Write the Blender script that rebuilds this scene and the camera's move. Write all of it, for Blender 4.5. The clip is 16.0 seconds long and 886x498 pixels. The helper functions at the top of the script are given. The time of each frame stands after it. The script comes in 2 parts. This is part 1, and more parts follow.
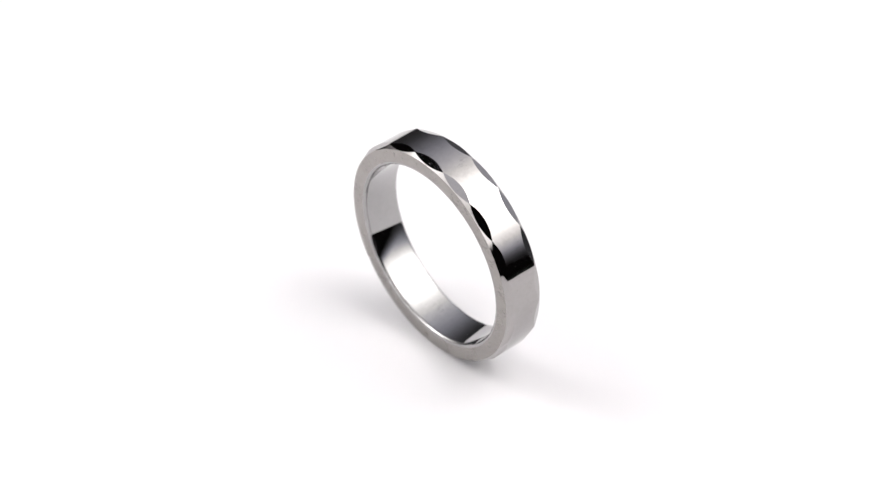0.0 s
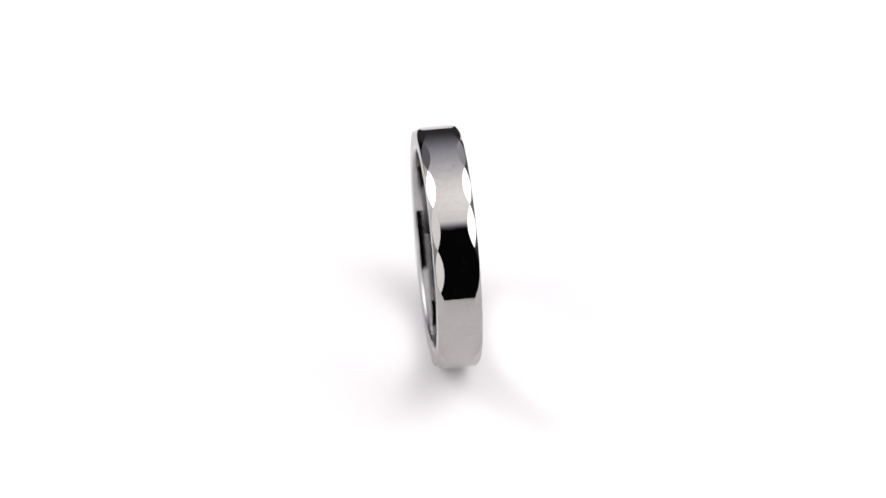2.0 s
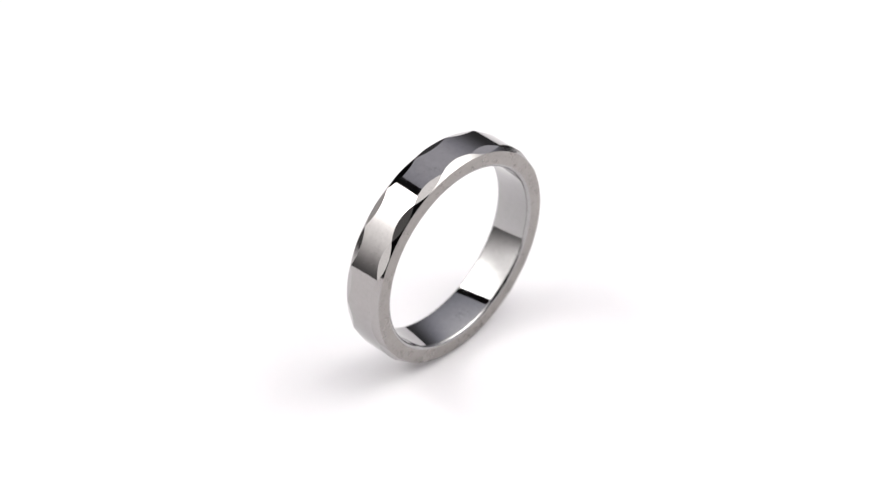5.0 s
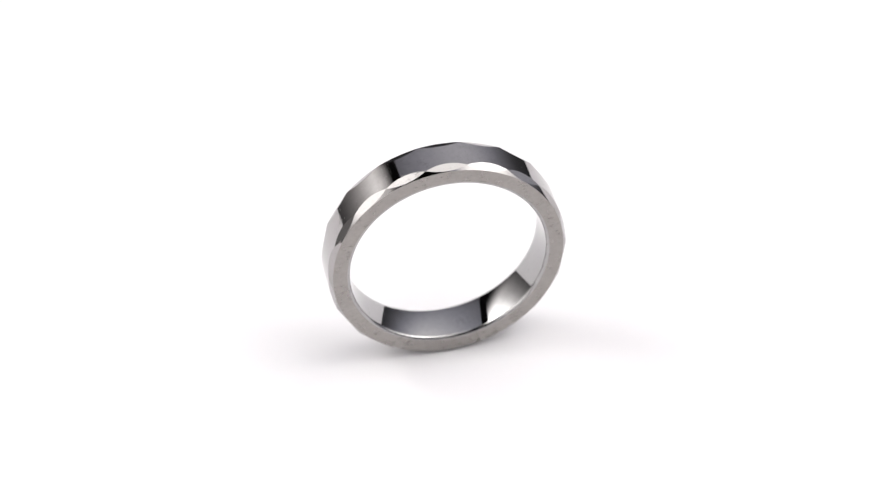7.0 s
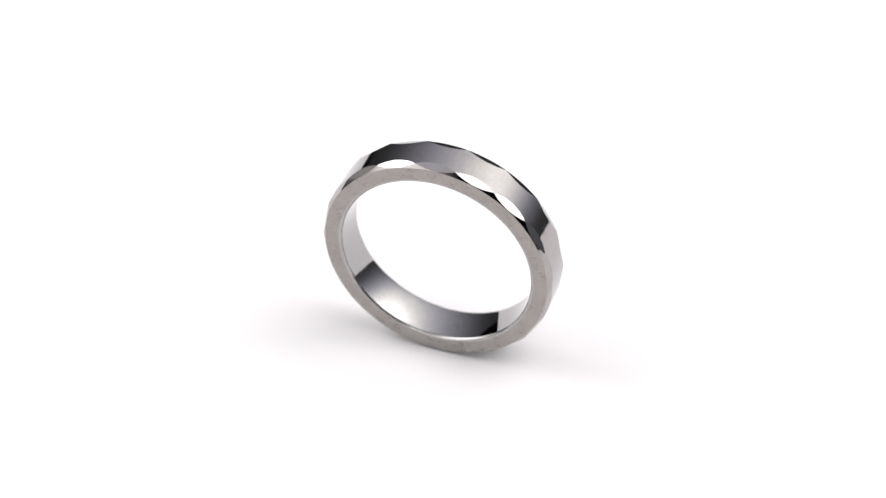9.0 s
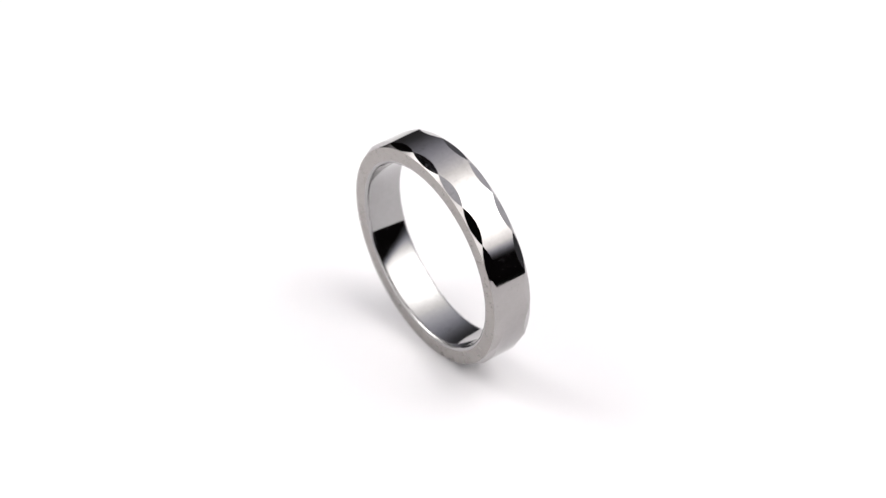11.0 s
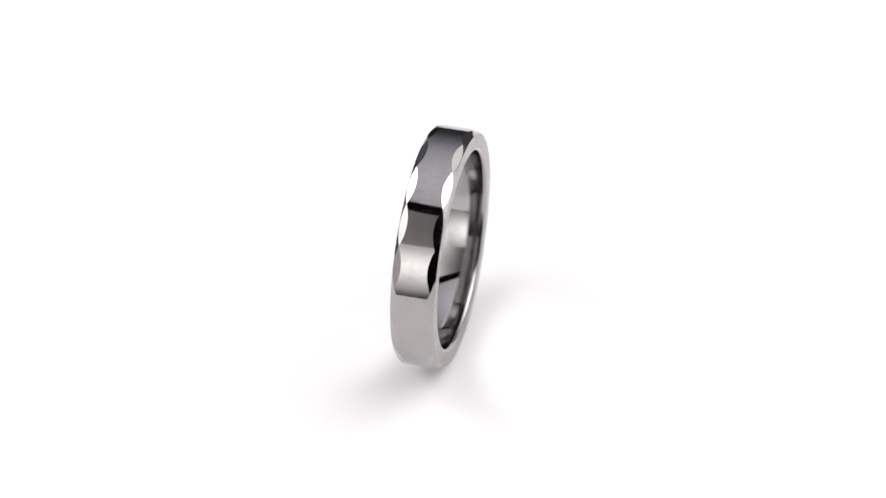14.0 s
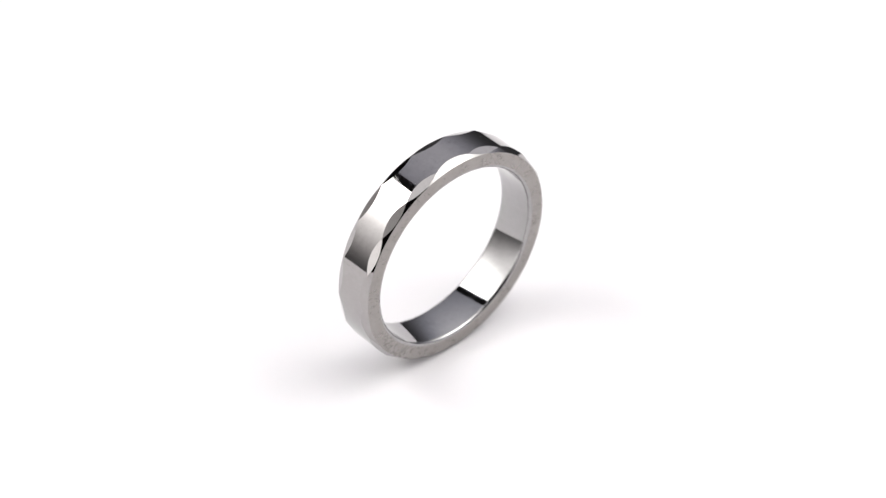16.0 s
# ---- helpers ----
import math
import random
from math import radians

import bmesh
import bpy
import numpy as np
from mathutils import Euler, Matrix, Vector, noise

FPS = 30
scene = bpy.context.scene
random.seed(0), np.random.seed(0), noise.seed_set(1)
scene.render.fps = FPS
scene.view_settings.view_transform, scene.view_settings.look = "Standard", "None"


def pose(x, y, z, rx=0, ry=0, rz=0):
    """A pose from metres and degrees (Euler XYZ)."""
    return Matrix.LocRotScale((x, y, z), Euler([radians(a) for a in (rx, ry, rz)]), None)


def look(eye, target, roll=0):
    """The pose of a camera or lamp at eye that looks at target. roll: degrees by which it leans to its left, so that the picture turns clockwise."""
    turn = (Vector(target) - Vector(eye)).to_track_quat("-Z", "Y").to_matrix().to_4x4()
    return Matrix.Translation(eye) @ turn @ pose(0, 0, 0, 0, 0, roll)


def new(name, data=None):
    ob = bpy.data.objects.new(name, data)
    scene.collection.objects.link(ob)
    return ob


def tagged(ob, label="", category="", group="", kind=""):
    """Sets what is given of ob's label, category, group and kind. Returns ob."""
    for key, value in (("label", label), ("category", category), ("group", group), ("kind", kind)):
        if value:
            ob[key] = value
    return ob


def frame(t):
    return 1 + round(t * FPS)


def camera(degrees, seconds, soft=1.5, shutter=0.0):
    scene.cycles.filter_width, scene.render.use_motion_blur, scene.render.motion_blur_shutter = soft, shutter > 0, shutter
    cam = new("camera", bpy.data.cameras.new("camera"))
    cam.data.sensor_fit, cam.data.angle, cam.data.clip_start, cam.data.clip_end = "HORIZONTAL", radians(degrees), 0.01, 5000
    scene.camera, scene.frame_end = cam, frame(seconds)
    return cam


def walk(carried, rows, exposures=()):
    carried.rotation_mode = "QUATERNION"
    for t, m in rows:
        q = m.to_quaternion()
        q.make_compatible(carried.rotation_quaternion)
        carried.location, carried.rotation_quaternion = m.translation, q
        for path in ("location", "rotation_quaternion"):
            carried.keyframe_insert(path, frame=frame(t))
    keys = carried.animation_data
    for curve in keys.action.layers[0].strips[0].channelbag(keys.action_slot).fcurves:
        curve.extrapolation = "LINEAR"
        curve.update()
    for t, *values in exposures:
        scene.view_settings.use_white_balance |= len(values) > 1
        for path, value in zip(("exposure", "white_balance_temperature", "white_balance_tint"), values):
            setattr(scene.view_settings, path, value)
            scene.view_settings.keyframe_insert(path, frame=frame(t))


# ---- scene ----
MM = 0.001

# ---- camera: stands still, looking down on the ring ----
EL = 41.6                      # how steeply the camera looks down
DIST = 300 * MM
TARGET = Vector((-0.047, 0.0, 10.853)) * MM
EYE = TARGET + Vector((0, -math.cos(radians(EL)), math.sin(radians(EL)))) * DIST
cam = camera(15.395, 16.0, soft=1.4, shutter=0.5)
cam.data.dof.use_dof = True      # a close-up lens: the near upper side of the ring is sharp
cam.data.dof.focus_distance, cam.data.dof.aperture_fstop = 0.2925, 27
STAND = look(EYE, TARGET, roll=-1.046)
walk(cam, [(0.0, STAND), (16.0, STAND)], exposures=[(0.0, -0.2), (16.0, -0.2)])

# ---- world: an unlit studio; all light comes from the tent's painted glow ----
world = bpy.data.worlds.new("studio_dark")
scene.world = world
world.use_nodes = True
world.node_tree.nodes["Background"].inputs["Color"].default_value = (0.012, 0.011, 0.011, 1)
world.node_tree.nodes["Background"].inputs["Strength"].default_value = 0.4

# hotspots painted into the tent cloth's emission: azimuth (0 = camera side, + = camera's right), elevation,
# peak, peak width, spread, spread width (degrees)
GLOWS_RIGHT = [(92, 50, 4.5, 23, 2.0, 57)]
GLOWS_LEFT = [(-112, 46, 7.8, 18, 1.5, 45), (-42, 17, 0.7, 14, 2.2, 31)]
GLOWS_FRONT = [(-23, 20, 1.2, 13, 1.4, 26)]
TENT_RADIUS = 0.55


def toward(az, el):
    a, e = radians(az), radians(el)
    return Vector((math.sin(a) * math.cos(e), -math.cos(a) * math.cos(e), math.sin(e)))


# ---- materials ----
def material(name):
    m = bpy.data.materials.new(name)
    m.use_nodes = True
    return m, m.node_tree.nodes, m.node_tree.links, m.node_tree.nodes["Principled BSDF"]


def math_node(nodes, links, op, a, b=None):
    n = nodes.new("ShaderNodeMath")
    n.operation = op
    for i, v in enumerate((a, b)):
        if v is None:
            continue
        if isinstance(v, (int, float)):
            n.inputs[i].default_value = v
        else:
            links.new(v, n.inputs[i])
    return n.outputs[0]


def ramp(nodes, links, fac, stops):
    n = nodes.new("ShaderNodeValToRGB")
    while len(n.color_ramp.elements) < len(stops):
        n.color_ramp.elements.new(0.5)
    for el, (p, c) in zip(n.color_ramp.elements, stops):
        el.position, el.color = p, (*c, 1)
    links.new(fac, n.inputs["Fac"])
    return n.outputs["Color"]


def noise_tex(nodes, links, coord, scale, detail=4, rough=0.55, stretch=None):
    if stretch is not None:
        mp = nodes.new("ShaderNodeMapping")
        mp.inputs["Scale"].default_value = stretch
        links.new(coord, mp.inputs["Vector"])
        coord = mp.outputs[0]
    n = nodes.new("ShaderNodeTexNoise")
    n.inputs["Scale"].default_value, n.inputs["Detail"].default_value, n.inputs["Roughness"].default_value = scale, detail, rough
    links.new(coord, n.inputs["Vector"])
    return n.outputs["Fac"]


def spread_out(nodes, links, value, lo, hi, a, b):
    """Maps lo..hi to a..b, smoothly and clamped."""
    n = nodes.new("ShaderNodeMapRange")
    n.interpolation_type = "SMOOTHSTEP"
    for i, v in enumerate((lo, hi, a, b), 1):
        n.inputs[i].default_value = v
    links.new(value, n.inputs[0])
    return n.outputs[0]


def metal(name, color, rough_lo, rough_hi, grain, bump=0.0, stretch=None, smudge=None, vary=(0.94, 1.05), wave=0.0, smear=0.0, ground=False, lines=None):
    """Tungsten carbide: a grey metal, its polish varied by fine grain, faint smears and grinding marks."""
    m, nodes, links, bsdf = material(name)
    co = nodes.new("ShaderNodeTexCoord").outputs["Object"]
    fine = noise_tex(nodes, links, co, grain, 5, 0.65, stretch)
    broad = noise_tex(nodes, links, co, 320, 3)
    mix = math_node(nodes, links, "ADD", math_node(nodes, links, "MULTIPLY", fine, 0.6), math_node(nodes, links, "MULTIPLY", broad, 0.4))
    rough = nodes.new("ShaderNodeMapRange")
    rough.inputs[1].default_value, rough.inputs[2].default_value = 0.3, 0.7
    rough.inputs[3].default_value, rough.inputs[4].default_value = rough_lo, rough_hi
    links.new(mix, rough.inputs[0])
    polish = rough.outputs[0]
    if smudge:  # a faint greasy smear: fine strokes that dull the polish
        gap = nodes.new("ShaderNodeVectorMath")
        gap.operation = "DISTANCE"
        gap.inputs[1].default_value = smudge
        links.new(co, gap.inputs[0])
        near = nodes.new("ShaderNodeMapRange")
        near.interpolation_type = "SMOOTHSTEP"
        near.inputs[1].default_value, near.inputs[2].default_value = 0.0012, 0.0003
        links.new(gap.outputs["Value"], near.inputs[0])
        strokes = nodes.new("ShaderNodeMapRange")
        strokes.inputs[1].default_value, strokes.inputs[2].default_value = 0.5, 0.64
        links.new(noise_tex(nodes, links, co, 2600, 4, 0.6, (0.45, 1, 1.4)), strokes.inputs[0])
        mask = math_node(nodes, links, "MULTIPLY", near.outputs[0], strokes.outputs[0])
        polish = math_node(nodes, links, "ADD", polish, math_node(nodes, links, "MULTIPLY", mask, 0.2))
        mix = math_node(nodes, links, "SUBTRACT", mix, math_node(nodes, links, "MULTIPLY", mask, 0.5))
    if smear:  # wiped-over finger marks, a shade duller than the polish
        wiped = noise_tex(nodes, links, co, 520, 4, 0.6, (1, 0.55, 0.8))
        veil = spread_out(nodes, links, wiped, 0.5, 0.72, 0.0, smear)
        polish = math_node(nodes, links, "ADD", polish, math_node(nodes, links, "MULTIPLY", veil, 0.16))
        mix = math_node(nodes, links, "SUBTRACT", mix, math_node(nodes, links, "MULTIPLY", veil, 0.45))
    if lines:  # hair-fine polishing lines
        hair = spread_out(nodes, links, noise_tex(nodes, links, co, 4500, 3, 0.6, lines), 0.52, 0.7, 0.0, 1.0)
        polish = math_node(nodes, links, "ADD", polish, math_node(nodes, links, "MULTIPLY", hair, 0.07))
        mix = math_node(nodes, links, "SUBTRACT", mix, math_node(nodes, links, "MULTIPLY", hair, 0.09))
    height = fine
    if ground:  # cloudy patches and crossing strokes left by the grinding wheel
        cloud = spread_out(nodes, links, noise_tex(nodes, links, co, 1150, 4, 0.6), 0.34, 0.66, -0.08, 0.08)
        strokes_a = spread_out(nodes, links, noise_tex(nodes, links, co, 5200, 3, 0.6, (1, 0.13, 1)), 0.42, 0.68, 0.0, 0.06)
        turned = nodes.new("ShaderNodeMapping")
        turned.inputs["Rotation"].default_value = (radians(58), 0, 0)
        links.new(co, turned.inputs["Vector"])
        strokes_b = spread_out(nodes, links, noise_tex(nodes, links, turned.outputs[0], 4300, 3, 0.6, (1, 0.11, 1)), 0.45, 0.7, 0.0, 0.05)
        marks = math_node(nodes, links, "SUBTRACT", strokes_a, strokes_b)
        mix = math_node(nodes, links, "ADD", mix, math_node(nodes, links, "ADD", cloud, marks))
        polish = math_node(nodes, links, "ADD", polish, math_node(nodes, links, "MULTIPLY", cloud, 0.25))
        height = math_node(nodes, links, "ADD", fine, math_node(nodes, links, "MULTIPLY", marks, 2.0))
    links.new(polish, bsdf.inputs["Roughness"])
    lo, hi = [tuple(c * k for c in color) for k in vary]
    links.new(ramp(nodes, links, mix, [(0.0, tuple(c * 0.8 for c in color)), (0.3, lo), (0.7, hi)]), bsdf.inputs["Base Color"])
    bsdf.inputs["Metallic"].default_value = 1.0
    if bump:
        b = nodes.new("ShaderNodeBump")
        b.inputs["Strength"].default_value, b.inputs["Distance"].default_value = bump, 0.00001
        links.new(height, b.inputs["Height"])
        links.new(b.outputs[0], bsdf.inputs["Normal"])
    if wave:  # hand polishing leaves the surface very slightly uneven
        b = nodes.new("ShaderNodeBump")
        b.inputs["Strength"].default_value, b.inputs["Distance"].default_value = 1.0, wave
        links.new(noise_tex(nodes, links, co, 420, 1, 0.4), b.inputs["Height"])
        links.new(b.outputs[0], bsdf.inputs["Normal"])
    return m


TUNGSTEN = (0.391, 0.376, 0.373)
POLISHED = metal("polished_tungsten", (0.384, 0.377, 0.378), 0.03, 0.05, 2500, smudge=(0.00057, -0.0001, -0.0091), wave=0.000008, smear=0.35)
BAND = metal("polished_tungsten_band", TUNGSTEN, 0.03, 0.05, 2500, smudge=(0.0005, -0.0001, 0.0111), wave=0.000008, smear=0.5, lines=(0.09, 1, 1))
FACETED = metal("polished_tungsten_facet", TUNGSTEN, 0.03, 0.06, 6000, smear=0.35, lines=(1, 0.12, 0.5))
SATIN = metal("satin_tungsten", (0.328, 0.311, 0.297), 0.24, 0.36, 3200, 0.05, (1, 0.6, 1), vary=(0.91, 1.07), ground=True)


def white_top():
    m, nodes, links, bsdf = material("white_acrylic")
    co = nodes.new("ShaderNodeTexCoord").outputs["Object"]
    n = noise_tex(nodes, links, co, 60, 4)
    links.new(ramp(nodes, links, n, [(0.35, (0.666, 0.652, 0.667)), (0.65, (0.678, 0.664, 0.679))]), bsdf.inputs["Base Color"])
    bsdf.inputs["Roughness"].default_value = 0.6
    bsdf.inputs["Specular IOR Level"].default_value = 0.2
    return m


def dull(name, color, rough, scale):
    m, nodes, links, bsdf = material(name)
    co = nodes.new("ShaderNodeTexCoord").outputs["Object"]
    n = noise_tex(nodes, links, co, scale, 5)
    links.new(ramp(nodes, links, n, [(0.3, tuple(c * 0.8 for c in color)), (0.7, tuple(c * 1.2 for c in color))]), bsdf.inputs["Base Color"])
    bsdf.inputs["Roughness"].default_value = rough
    return m


def glow_cloth(name, glows, tint, low, high, seams, hem=0.17):
    """Cloth that emits: hotspots painted into its glow, falling off round each one and towards the hem."""
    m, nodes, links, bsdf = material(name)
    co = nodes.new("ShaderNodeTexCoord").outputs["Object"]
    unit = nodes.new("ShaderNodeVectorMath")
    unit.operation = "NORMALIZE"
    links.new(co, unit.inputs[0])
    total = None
    for az, el, peak, w1, spread, w2 in glows:
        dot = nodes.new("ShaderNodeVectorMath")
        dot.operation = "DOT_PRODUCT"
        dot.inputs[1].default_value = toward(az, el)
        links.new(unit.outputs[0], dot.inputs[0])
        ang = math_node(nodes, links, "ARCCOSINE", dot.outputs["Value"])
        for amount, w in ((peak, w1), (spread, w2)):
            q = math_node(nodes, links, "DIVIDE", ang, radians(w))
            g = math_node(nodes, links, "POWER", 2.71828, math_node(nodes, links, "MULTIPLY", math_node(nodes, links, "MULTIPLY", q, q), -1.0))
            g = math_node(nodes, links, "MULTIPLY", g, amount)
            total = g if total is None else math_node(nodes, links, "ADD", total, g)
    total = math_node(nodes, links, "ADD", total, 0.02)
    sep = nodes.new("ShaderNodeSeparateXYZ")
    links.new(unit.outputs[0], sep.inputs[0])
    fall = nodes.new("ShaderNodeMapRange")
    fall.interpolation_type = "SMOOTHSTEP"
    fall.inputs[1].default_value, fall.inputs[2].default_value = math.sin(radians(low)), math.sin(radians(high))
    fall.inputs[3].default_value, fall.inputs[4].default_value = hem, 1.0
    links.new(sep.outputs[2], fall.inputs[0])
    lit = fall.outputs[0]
    for no, soft in seams:  # the painted glow fades towards a loose edge
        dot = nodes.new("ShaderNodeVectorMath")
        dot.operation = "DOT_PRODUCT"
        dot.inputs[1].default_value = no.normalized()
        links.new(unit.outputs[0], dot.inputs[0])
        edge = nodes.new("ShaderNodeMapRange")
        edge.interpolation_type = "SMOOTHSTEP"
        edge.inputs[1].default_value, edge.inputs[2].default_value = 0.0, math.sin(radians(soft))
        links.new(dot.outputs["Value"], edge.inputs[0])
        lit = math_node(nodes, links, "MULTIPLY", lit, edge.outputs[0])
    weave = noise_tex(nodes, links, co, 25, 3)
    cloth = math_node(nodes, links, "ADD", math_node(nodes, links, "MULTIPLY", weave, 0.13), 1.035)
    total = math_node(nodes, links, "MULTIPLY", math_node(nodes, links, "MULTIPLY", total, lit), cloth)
    # near-black base: the cloth's brightness is all emission
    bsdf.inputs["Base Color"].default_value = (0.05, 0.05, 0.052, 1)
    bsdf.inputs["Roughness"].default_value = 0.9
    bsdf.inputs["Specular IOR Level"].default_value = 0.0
    # emission colour: the given tint where the glow is weak, near white at its peaks
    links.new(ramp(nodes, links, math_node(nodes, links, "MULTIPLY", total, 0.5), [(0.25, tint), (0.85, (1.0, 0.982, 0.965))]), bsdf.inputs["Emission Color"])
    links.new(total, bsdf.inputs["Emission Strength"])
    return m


# seams of the tent, in x (right), y (away from the camera), z
FRONT_RIGHT = Vector((0.36, 1.0, 0.57))
LEFT_TOP = Vector((1.0, 0.48, 0.303))
SIDE_TOP = Vector((-1.0, -0.53, -0.44))
SIDE_FRONT = toward(-108, 0)
SIDE_BACK = toward(-49, 0)
FLAP_FRONT = toward(-105, 0)
FLAP_BACK = toward(-36 + 90, 0)
FLAP_LOW = toward(-25, -10).cross(toward(-16, 4))
if FLAP_LOW.z < 0:
    FLAP_LOW.negate()
CLOTH_RIGHT = glow_cloth("glow_cloth_cool", GLOWS_RIGHT, (0.87, 0.875, 1.0), -5, 40, [(FRONT_RIGHT, 8)], hem=0.05)
CLOTH_LEFT = glow_cloth("glow_cloth_warm", GLOWS_LEFT, (1.0, 0.96, 0.95), -12, 24, [(SIDE_BACK, 9), (SIDE_FRONT, 27)])
CLOTH_FLAP = glow_cloth("glow_cloth_flap", GLOWS_FRONT, (1.0, 0.975, 0.94), -20, -10, [(FLAP_FRONT, 3), (FLAP_LOW, 6)])
WHITE = white_top()
BLACK = dull("black_plastic", (0.012, 0.012, 0.013), 0.55, 90)
TABLE = dull("black_felt", (0.008, 0.008, 0.008), 0.95, 200)


# ---- building helpers ----
def part(name, bm, mat, parent, label="", smooth=False):
    me = bpy.data.meshes.new(name)
    bm.normal_update()
    bm.to_mesh(me)
    bm.free()
    me.materials.append(mat)
    if smooth:
        me.polygons.foreach_set("use_smooth", [True] * len(me.polygons))
    ob = new(name, me)
    ob.parent = parent
    if label:
        tagged(ob, label)
    return ob


def lathe(profile, steps, axis="z"):
    """A closed profile of (radius, height) turned round an axis."""
    bm = bmesh.new()
    rings = []
    for i in range(steps):
        a = 2 * math.pi * i / steps
        c, s = math.cos(a), math.sin(a)
        rings.append([bm.verts.new((r * c, r * s, h) if axis == "z" else (h, r * c, r * s)) for r, h in profile])
    n = len(profile)
    for i in range(steps):
        p, q = rings[i], rings[(i + 1) % steps]
        for j in range(n):
            bm.faces.new((p[j], q[j], q[(j + 1) % n], p[(j + 1) % n]))
    bmesh.ops.recalc_face_normals(bm, faces=bm.faces)
    return bm


def smooth_by_angle(ob, degrees):
    bm = bmesh.new()
    bm.from_mesh(ob.data)
    for f in bm.faces:
        f.smooth = True
    for e in bm.edges:
        if len(e.link_faces) == 2 and e.calc_face_angle() > radians(degrees):
            e.smooth = False
    bm.to_mesh(ob.data)
    bm.free()


# ---- the studio: black table, turntable, tent of glowing panels ----
TOP = -90 * MM


def black_table():
    bm = bmesh.new()
    bmesh.ops.create_cube(bm, size=1, matrix=Matrix.Translation((0, 0, TOP - 0.0125)) @ Matrix.Diagonal((1.6, 1.3, 0.025, 1)))
    bmesh.ops.bevel(bm, geom=list(bm.edges), offset=0.004, segments=2, affect="EDGES")
    ob = tagged(part("tabletop", bm, TABLE, None), "black felt-covered tabletop under the turntable and tent", "tabletop", kind="structure")
    return ob


def turntable():
    base = new("turntable")
    tagged(base, "round white turntable plate on a black drum base, turning slowly", "turntable")
    r = 97 * MM
    prof = [(0.0004, 0), (r - 0.0015, 0), (r - 0.0004, -0.0005), (r, -0.0015), (r, -0.0045), (r - 0.001, -0.006), (0.0004, -0.006)]
    plate = part("plate", lathe(prof, 180), WHITE, base, "glossless white acrylic plate")
    smooth_by_angle(plate, 35)
    prof = [(0.02, -0.0062), (0.07, -0.0062), (0.074, -0.010), (0.078, TOP + 0.006), (0.08, TOP), (0.02, TOP)]
    drum = part("drum", lathe(prof, 96), BLACK, base, "black plastic drum")
    smooth_by_angle(drum, 35)
    return base


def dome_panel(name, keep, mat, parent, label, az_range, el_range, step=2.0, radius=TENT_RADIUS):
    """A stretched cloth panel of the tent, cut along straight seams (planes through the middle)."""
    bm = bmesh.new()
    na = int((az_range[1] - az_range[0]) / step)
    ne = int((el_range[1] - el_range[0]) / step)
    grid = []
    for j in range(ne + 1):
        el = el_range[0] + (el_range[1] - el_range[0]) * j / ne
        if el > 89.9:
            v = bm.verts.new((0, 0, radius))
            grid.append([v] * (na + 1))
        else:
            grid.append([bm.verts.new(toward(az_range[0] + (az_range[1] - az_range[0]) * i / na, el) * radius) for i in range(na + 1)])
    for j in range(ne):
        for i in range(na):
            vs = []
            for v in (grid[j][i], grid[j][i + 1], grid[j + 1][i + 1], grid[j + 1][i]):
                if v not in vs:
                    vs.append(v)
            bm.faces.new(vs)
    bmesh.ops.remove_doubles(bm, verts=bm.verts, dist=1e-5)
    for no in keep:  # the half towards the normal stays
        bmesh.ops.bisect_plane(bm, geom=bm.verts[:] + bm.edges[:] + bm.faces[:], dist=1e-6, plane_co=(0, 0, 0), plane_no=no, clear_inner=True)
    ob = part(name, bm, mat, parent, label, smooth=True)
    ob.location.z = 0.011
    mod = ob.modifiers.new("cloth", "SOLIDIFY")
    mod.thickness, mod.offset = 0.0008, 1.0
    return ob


# out of view: glowing panels added to light the ring and fill its reflections
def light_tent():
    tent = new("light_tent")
    tagged(tent, "unseen cloth tent with the light painted into its glow, open to the camera", "light tent")
    dome_panel("back_glow_panel", [FRONT_RIGHT, LEFT_TOP], CLOTH_RIGHT, tent, "cloth over the top and back, its cool glow painted in", (-180, 180), (-10, 90))
    dome_panel("side_glow_panel", [SIDE_TOP, SIDE_FRONT, SIDE_BACK], CLOTH_LEFT, tent, "cloth at one side, its warm glow painted in", (-180, 0), (-10, 80))
    dome_panel("front_glow_flap", [FLAP_FRONT, FLAP_BACK, FLAP_LOW], CLOTH_FLAP, tent, "small cloth flap beside the opening, its glow painted in", (-60, 0), (-12, 38.5), radius=0.53)
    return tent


black_table()
TURNTABLE = turntable()
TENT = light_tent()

# ---- the ring: 4 mm wide, 22 mm across, eighteen facets to an edge ----
R_OUT, R_BORE, HALF = 11.1 * MM, 9.15 * MM, 2.0 * MM
N_FACETS = 18
STEP = 2 * math.pi / N_FACETS
Z_MID, Z_TIP = 1.22 * MM, 1.642 * MM         # where a facet cuts the outer surface: at its middle, at its tips
SLOPE = R_OUT * (1 - math.cos(STEP / 2)) / (Z_TIP - Z_MID)  # radius lost per width
CHAMFER = 0.94                              # the same for the plain chamfer under the facets
R_EDGE = R_OUT - (HALF - Z_TIP) * CHAMFER   # where the chamfer meets the side face
ARC = 14


def cut(a):
    """Half-width of the outer surface at the angle a from a facet's middle."""
    return Z_MID + R_OUT * (1 - math.cos(a)) / SLOPE


def on_ring(r, a, z):
    return Vector((z, r * math.cos(a), r * math.sin(a)))


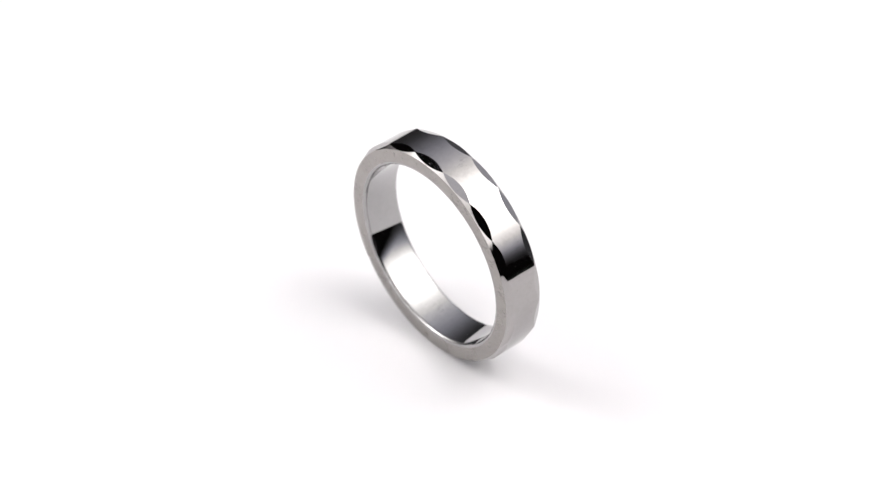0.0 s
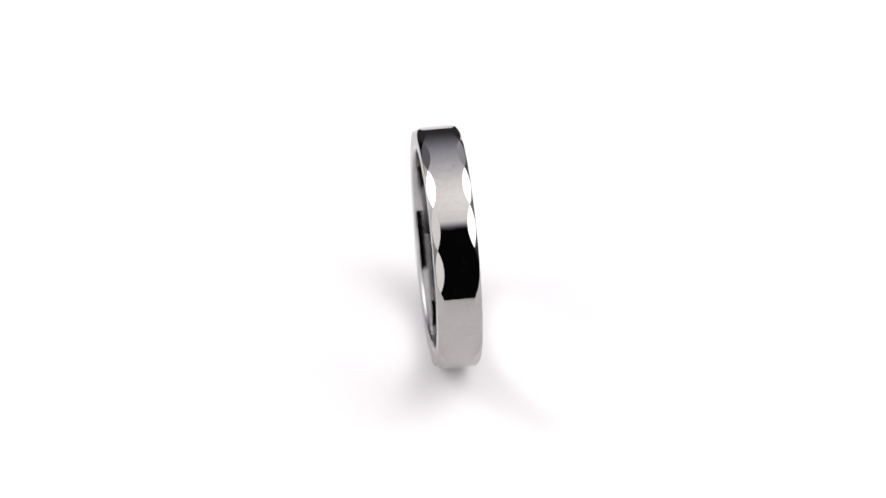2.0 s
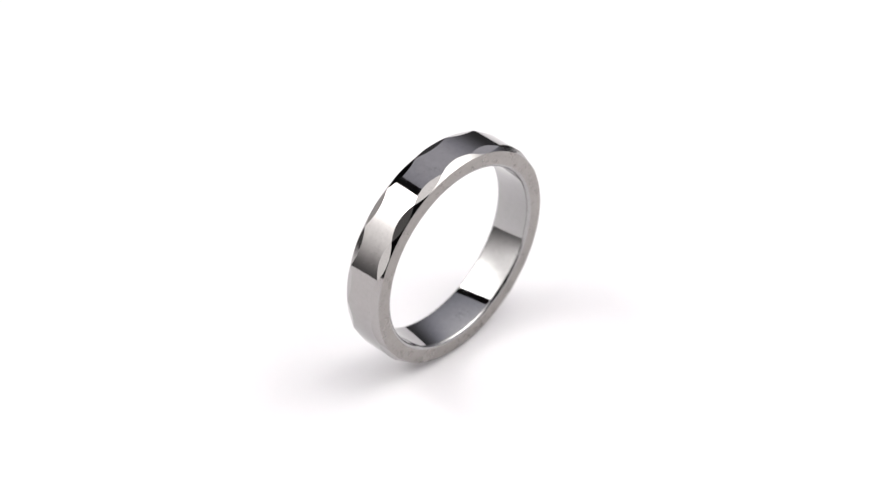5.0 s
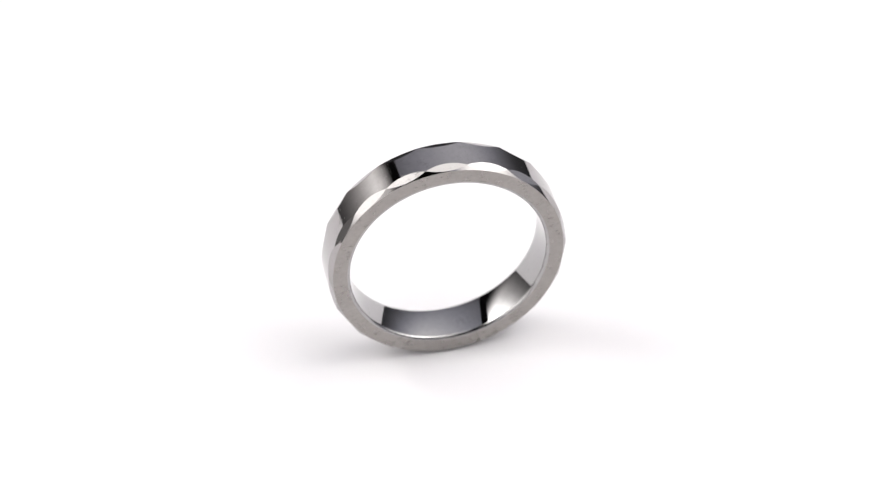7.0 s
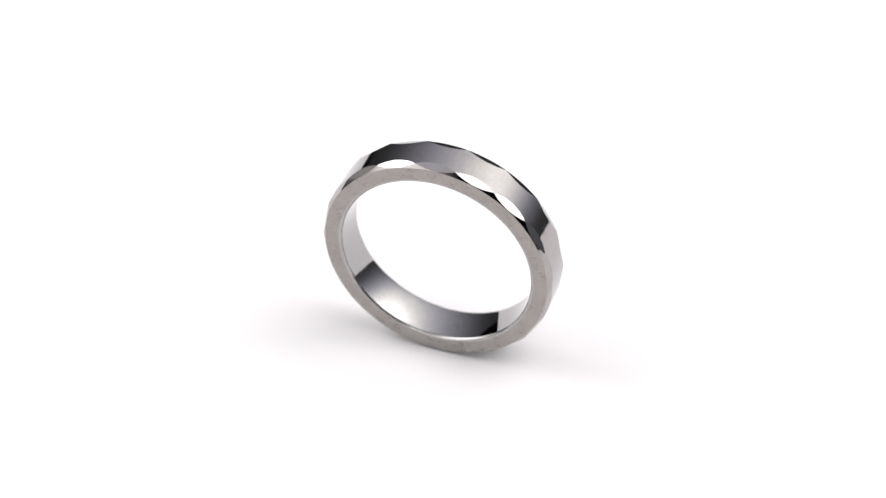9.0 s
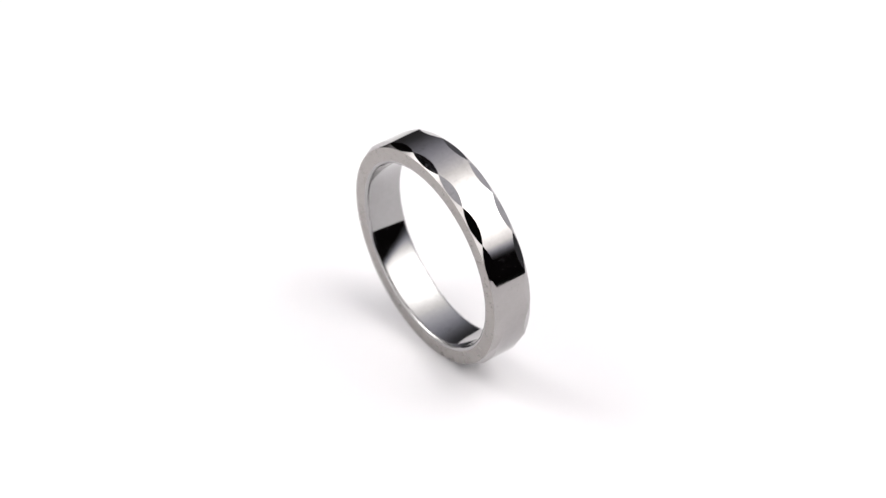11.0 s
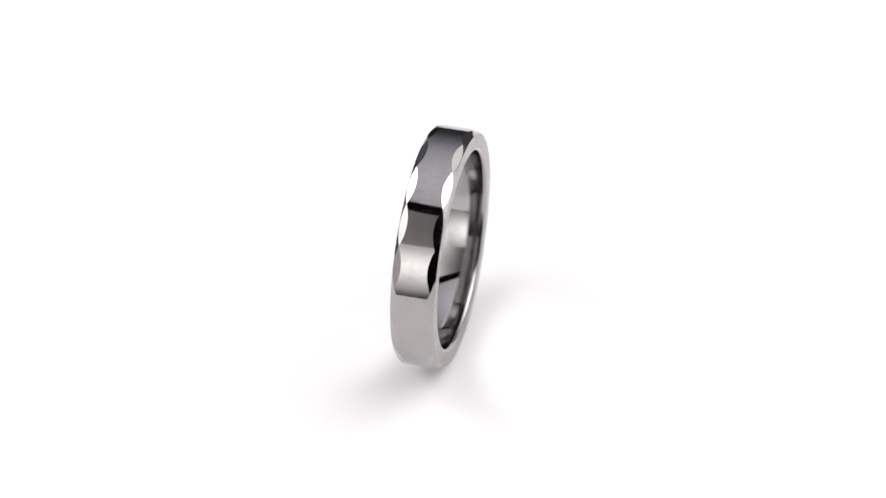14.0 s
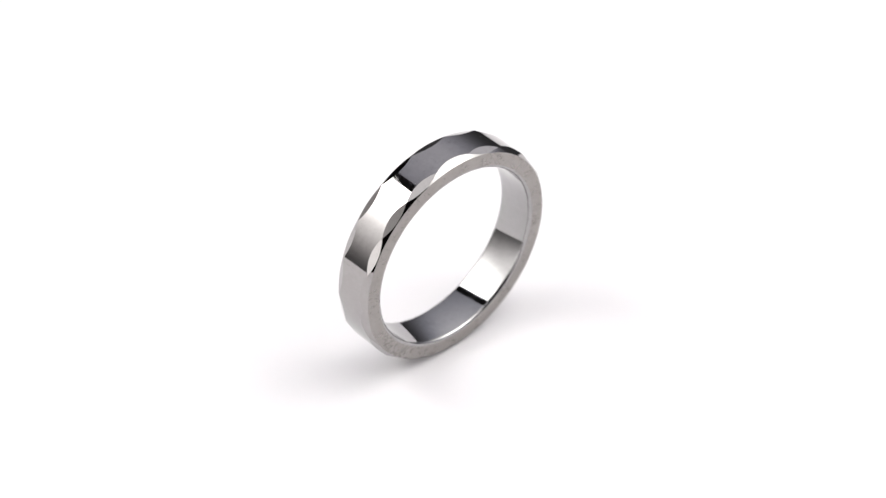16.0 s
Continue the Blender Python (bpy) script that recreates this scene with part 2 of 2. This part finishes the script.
def seam(a):
    """Radius and half-width where a facet meets the plain chamfer behind it, at the angle a from the facet's middle."""
    c = math.cos(a)
    z = (R_OUT * (1 - c) + Z_MID * SLOPE - Z_TIP * CHAMFER * c) / (SLOPE - CHAMFER * c)
    return R_OUT - (z - Z_TIP) * CHAMFER, z


def prism(points, depth):
    """A flat facet with its body reaching inwards."""
    bm = bmesh.new()
    no = (points[1] - points[0]).cross(points[-1] - points[0]).normalized()
    mid = sum(points, Vector()) / len(points)
    if no.dot(Vector((0, mid.y, mid.z))) < 0:
        no = -no
    top = [bm.verts.new(p) for p in points]
    low = [bm.verts.new(mid + (p - mid) * 0.7 - no * depth) for p in points]
    bm.faces.new(top), bm.faces.new(low[::-1])
    for i in range(len(top)):
        j = (i + 1) % len(top)
        bm.faces.new((top[i], low[i], low[j], top[j]))
    bmesh.ops.recalc_face_normals(bm, faces=bm.faces)
    return bm


def faceted_ring():
    ring = new("wedding_ring")
    tagged(ring, "polished grey tungsten ring with faceted edges, standing upright", "ring")
    n = N_FACETS * ARC

    # outer surface, its edges scalloped by the facets
    bm = bmesh.new()
    rows = []
    for i in range(n):
        a = STEP * i / ARC
        local = (a + STEP / 2) % STEP - STEP / 2
        z = cut(local)
        rows.append([bm.verts.new(on_ring(r, a, s * z)) for r, s in ((R_OUT, -1), (R_OUT, 1), (R_OUT - 0.5 * MM, 0.9), (R_OUT - 0.5 * MM, -0.9))])
    for i in range(n):
        p, q = rows[i], rows[(i + 1) % n]
        for j in range(4):
            bm.faces.new((p[j], q[j], q[(j + 1) % 4], p[(j + 1) % 4]))
    bmesh.ops.recalc_face_normals(bm, faces=bm.faces)
    band = part("outer_band", bm, BAND, ring, "mirror-polished outer surface with scalloped edges")
    smooth_by_angle(band, 40)

    # bore: slightly domed for comfort, rounded at its mouths
    prof = []
    dome, lip = 19.0 * MM, 0.30 * MM
    flat = HALF - lip
    for k in range(17):
        z = -flat + 2 * flat * k / 16
        prof.append((R_BORE - (flat * flat - z * z) / (2 * dome), z))
    tilt = math.atan(flat / dome)
    for k in range(1, 13):
        b = tilt + (math.pi / 2 - tilt) * k / 12
        prof.append((R_BORE + lip * (1 - math.cos(b)), flat + lip * math.sin(b)))
    prof = [(r, -z) for r, z in prof[:16:-1]] + prof
    prof += [(R_BORE + 0.55 * MM, HALF - 0.3 * MM), (R_BORE + 0.55 * MM, -(HALF - 0.3 * MM))]
    bore = part("bore", lathe(prof, 300, "x"), POLISHED, ring, "polished inner surface with rounded mouths")
    smooth_by_angle(bore, 40)

    # the two side faces
    r_mouth = R_BORE + 0.30 * MM
    for s in (-1, 1):
        prof = [(r_mouth, HALF), (R_EDGE, HALF), (R_EDGE - 0.3 * MM, HALF - 0.3 * MM), (r_mouth + 0.2 * MM, HALF - 0.3 * MM)]
        part("side_face", lathe([(r, s * z) for r, z in prof], 288, "x"), SATIN, ring, "finely ground satin side face")

    # a plain conical chamfer at each side, left standing between the facets
    for s in (-1, 1):
        bm = bmesh.new()
        rows = []
        for i in range(n):
            a = STEP * i / ARC
            r, z = seam((a + STEP / 2) % STEP - STEP / 2)
            rows.append([bm.verts.new(on_ring(q, a, s * w)) for q, w in
                         ((r, z), (R_EDGE, HALF), (R_EDGE - 0.2 * MM, HALF - 0.1 * MM), (r - 0.2 * MM, z - 0.2 * MM))])
        for i in range(n):
            p, q = rows[i], rows[(i + 1) % n]
            for j in range(4):
                bm.faces.new((p[j], q[j], q[(j + 1) % 4], p[(j + 1) % 4]))
        bmesh.ops.recalc_face_normals(bm, faces=bm.faces)
        smooth_by_angle(part("chamfer", bm, FACETED, ring, "narrow polished chamfer"), 30)

    # lens-shaped flat facets, eighteen along each edge
    steps = [-STEP / 2 + STEP * i / ARC for i in range(ARC + 1)]
    outline = [on_ring(R_OUT, a, cut(a)) for a in steps]
    for a in steps[-2:0:-1]:
        r, z = seam(a)
        outline.append(on_ring(r, a, z))
    first = part("edge_facet", prism(outline, 0.22 * MM), FACETED, ring)
    for s in (0, 1):
        for k in range(N_FACETS):
            if s or k:
                o = new("edge_facet", first.data)
                o.parent = ring
                o.matrix_basis = Matrix.Rotation(STEP * k, 4, "X") @ Matrix.Rotation(math.pi * s, 4, "Y")
    return ring


RING = faceted_ring()


# ---- what moves ----
def motions():
    """Plate and ring turn together, clockwise seen from above, at an even pace."""
    plate_rows, ring_rows = [], []
    for i in range(33):
        t = i * 0.5
        yaw = -0.42 - 16.762 * (t - 2.4)
        spin = pose(0, 0, 0, 0, 0, yaw)
        plate_rows.append((t, spin))
        ring_rows.append((t, spin @ Matrix.Translation((0.201 * MM, 0, R_OUT)) @ pose(0, 0, 0, 9.8, -0.171, 0)))
    walk(TURNTABLE, plate_rows)
    walk(RING, ring_rows)


motions()
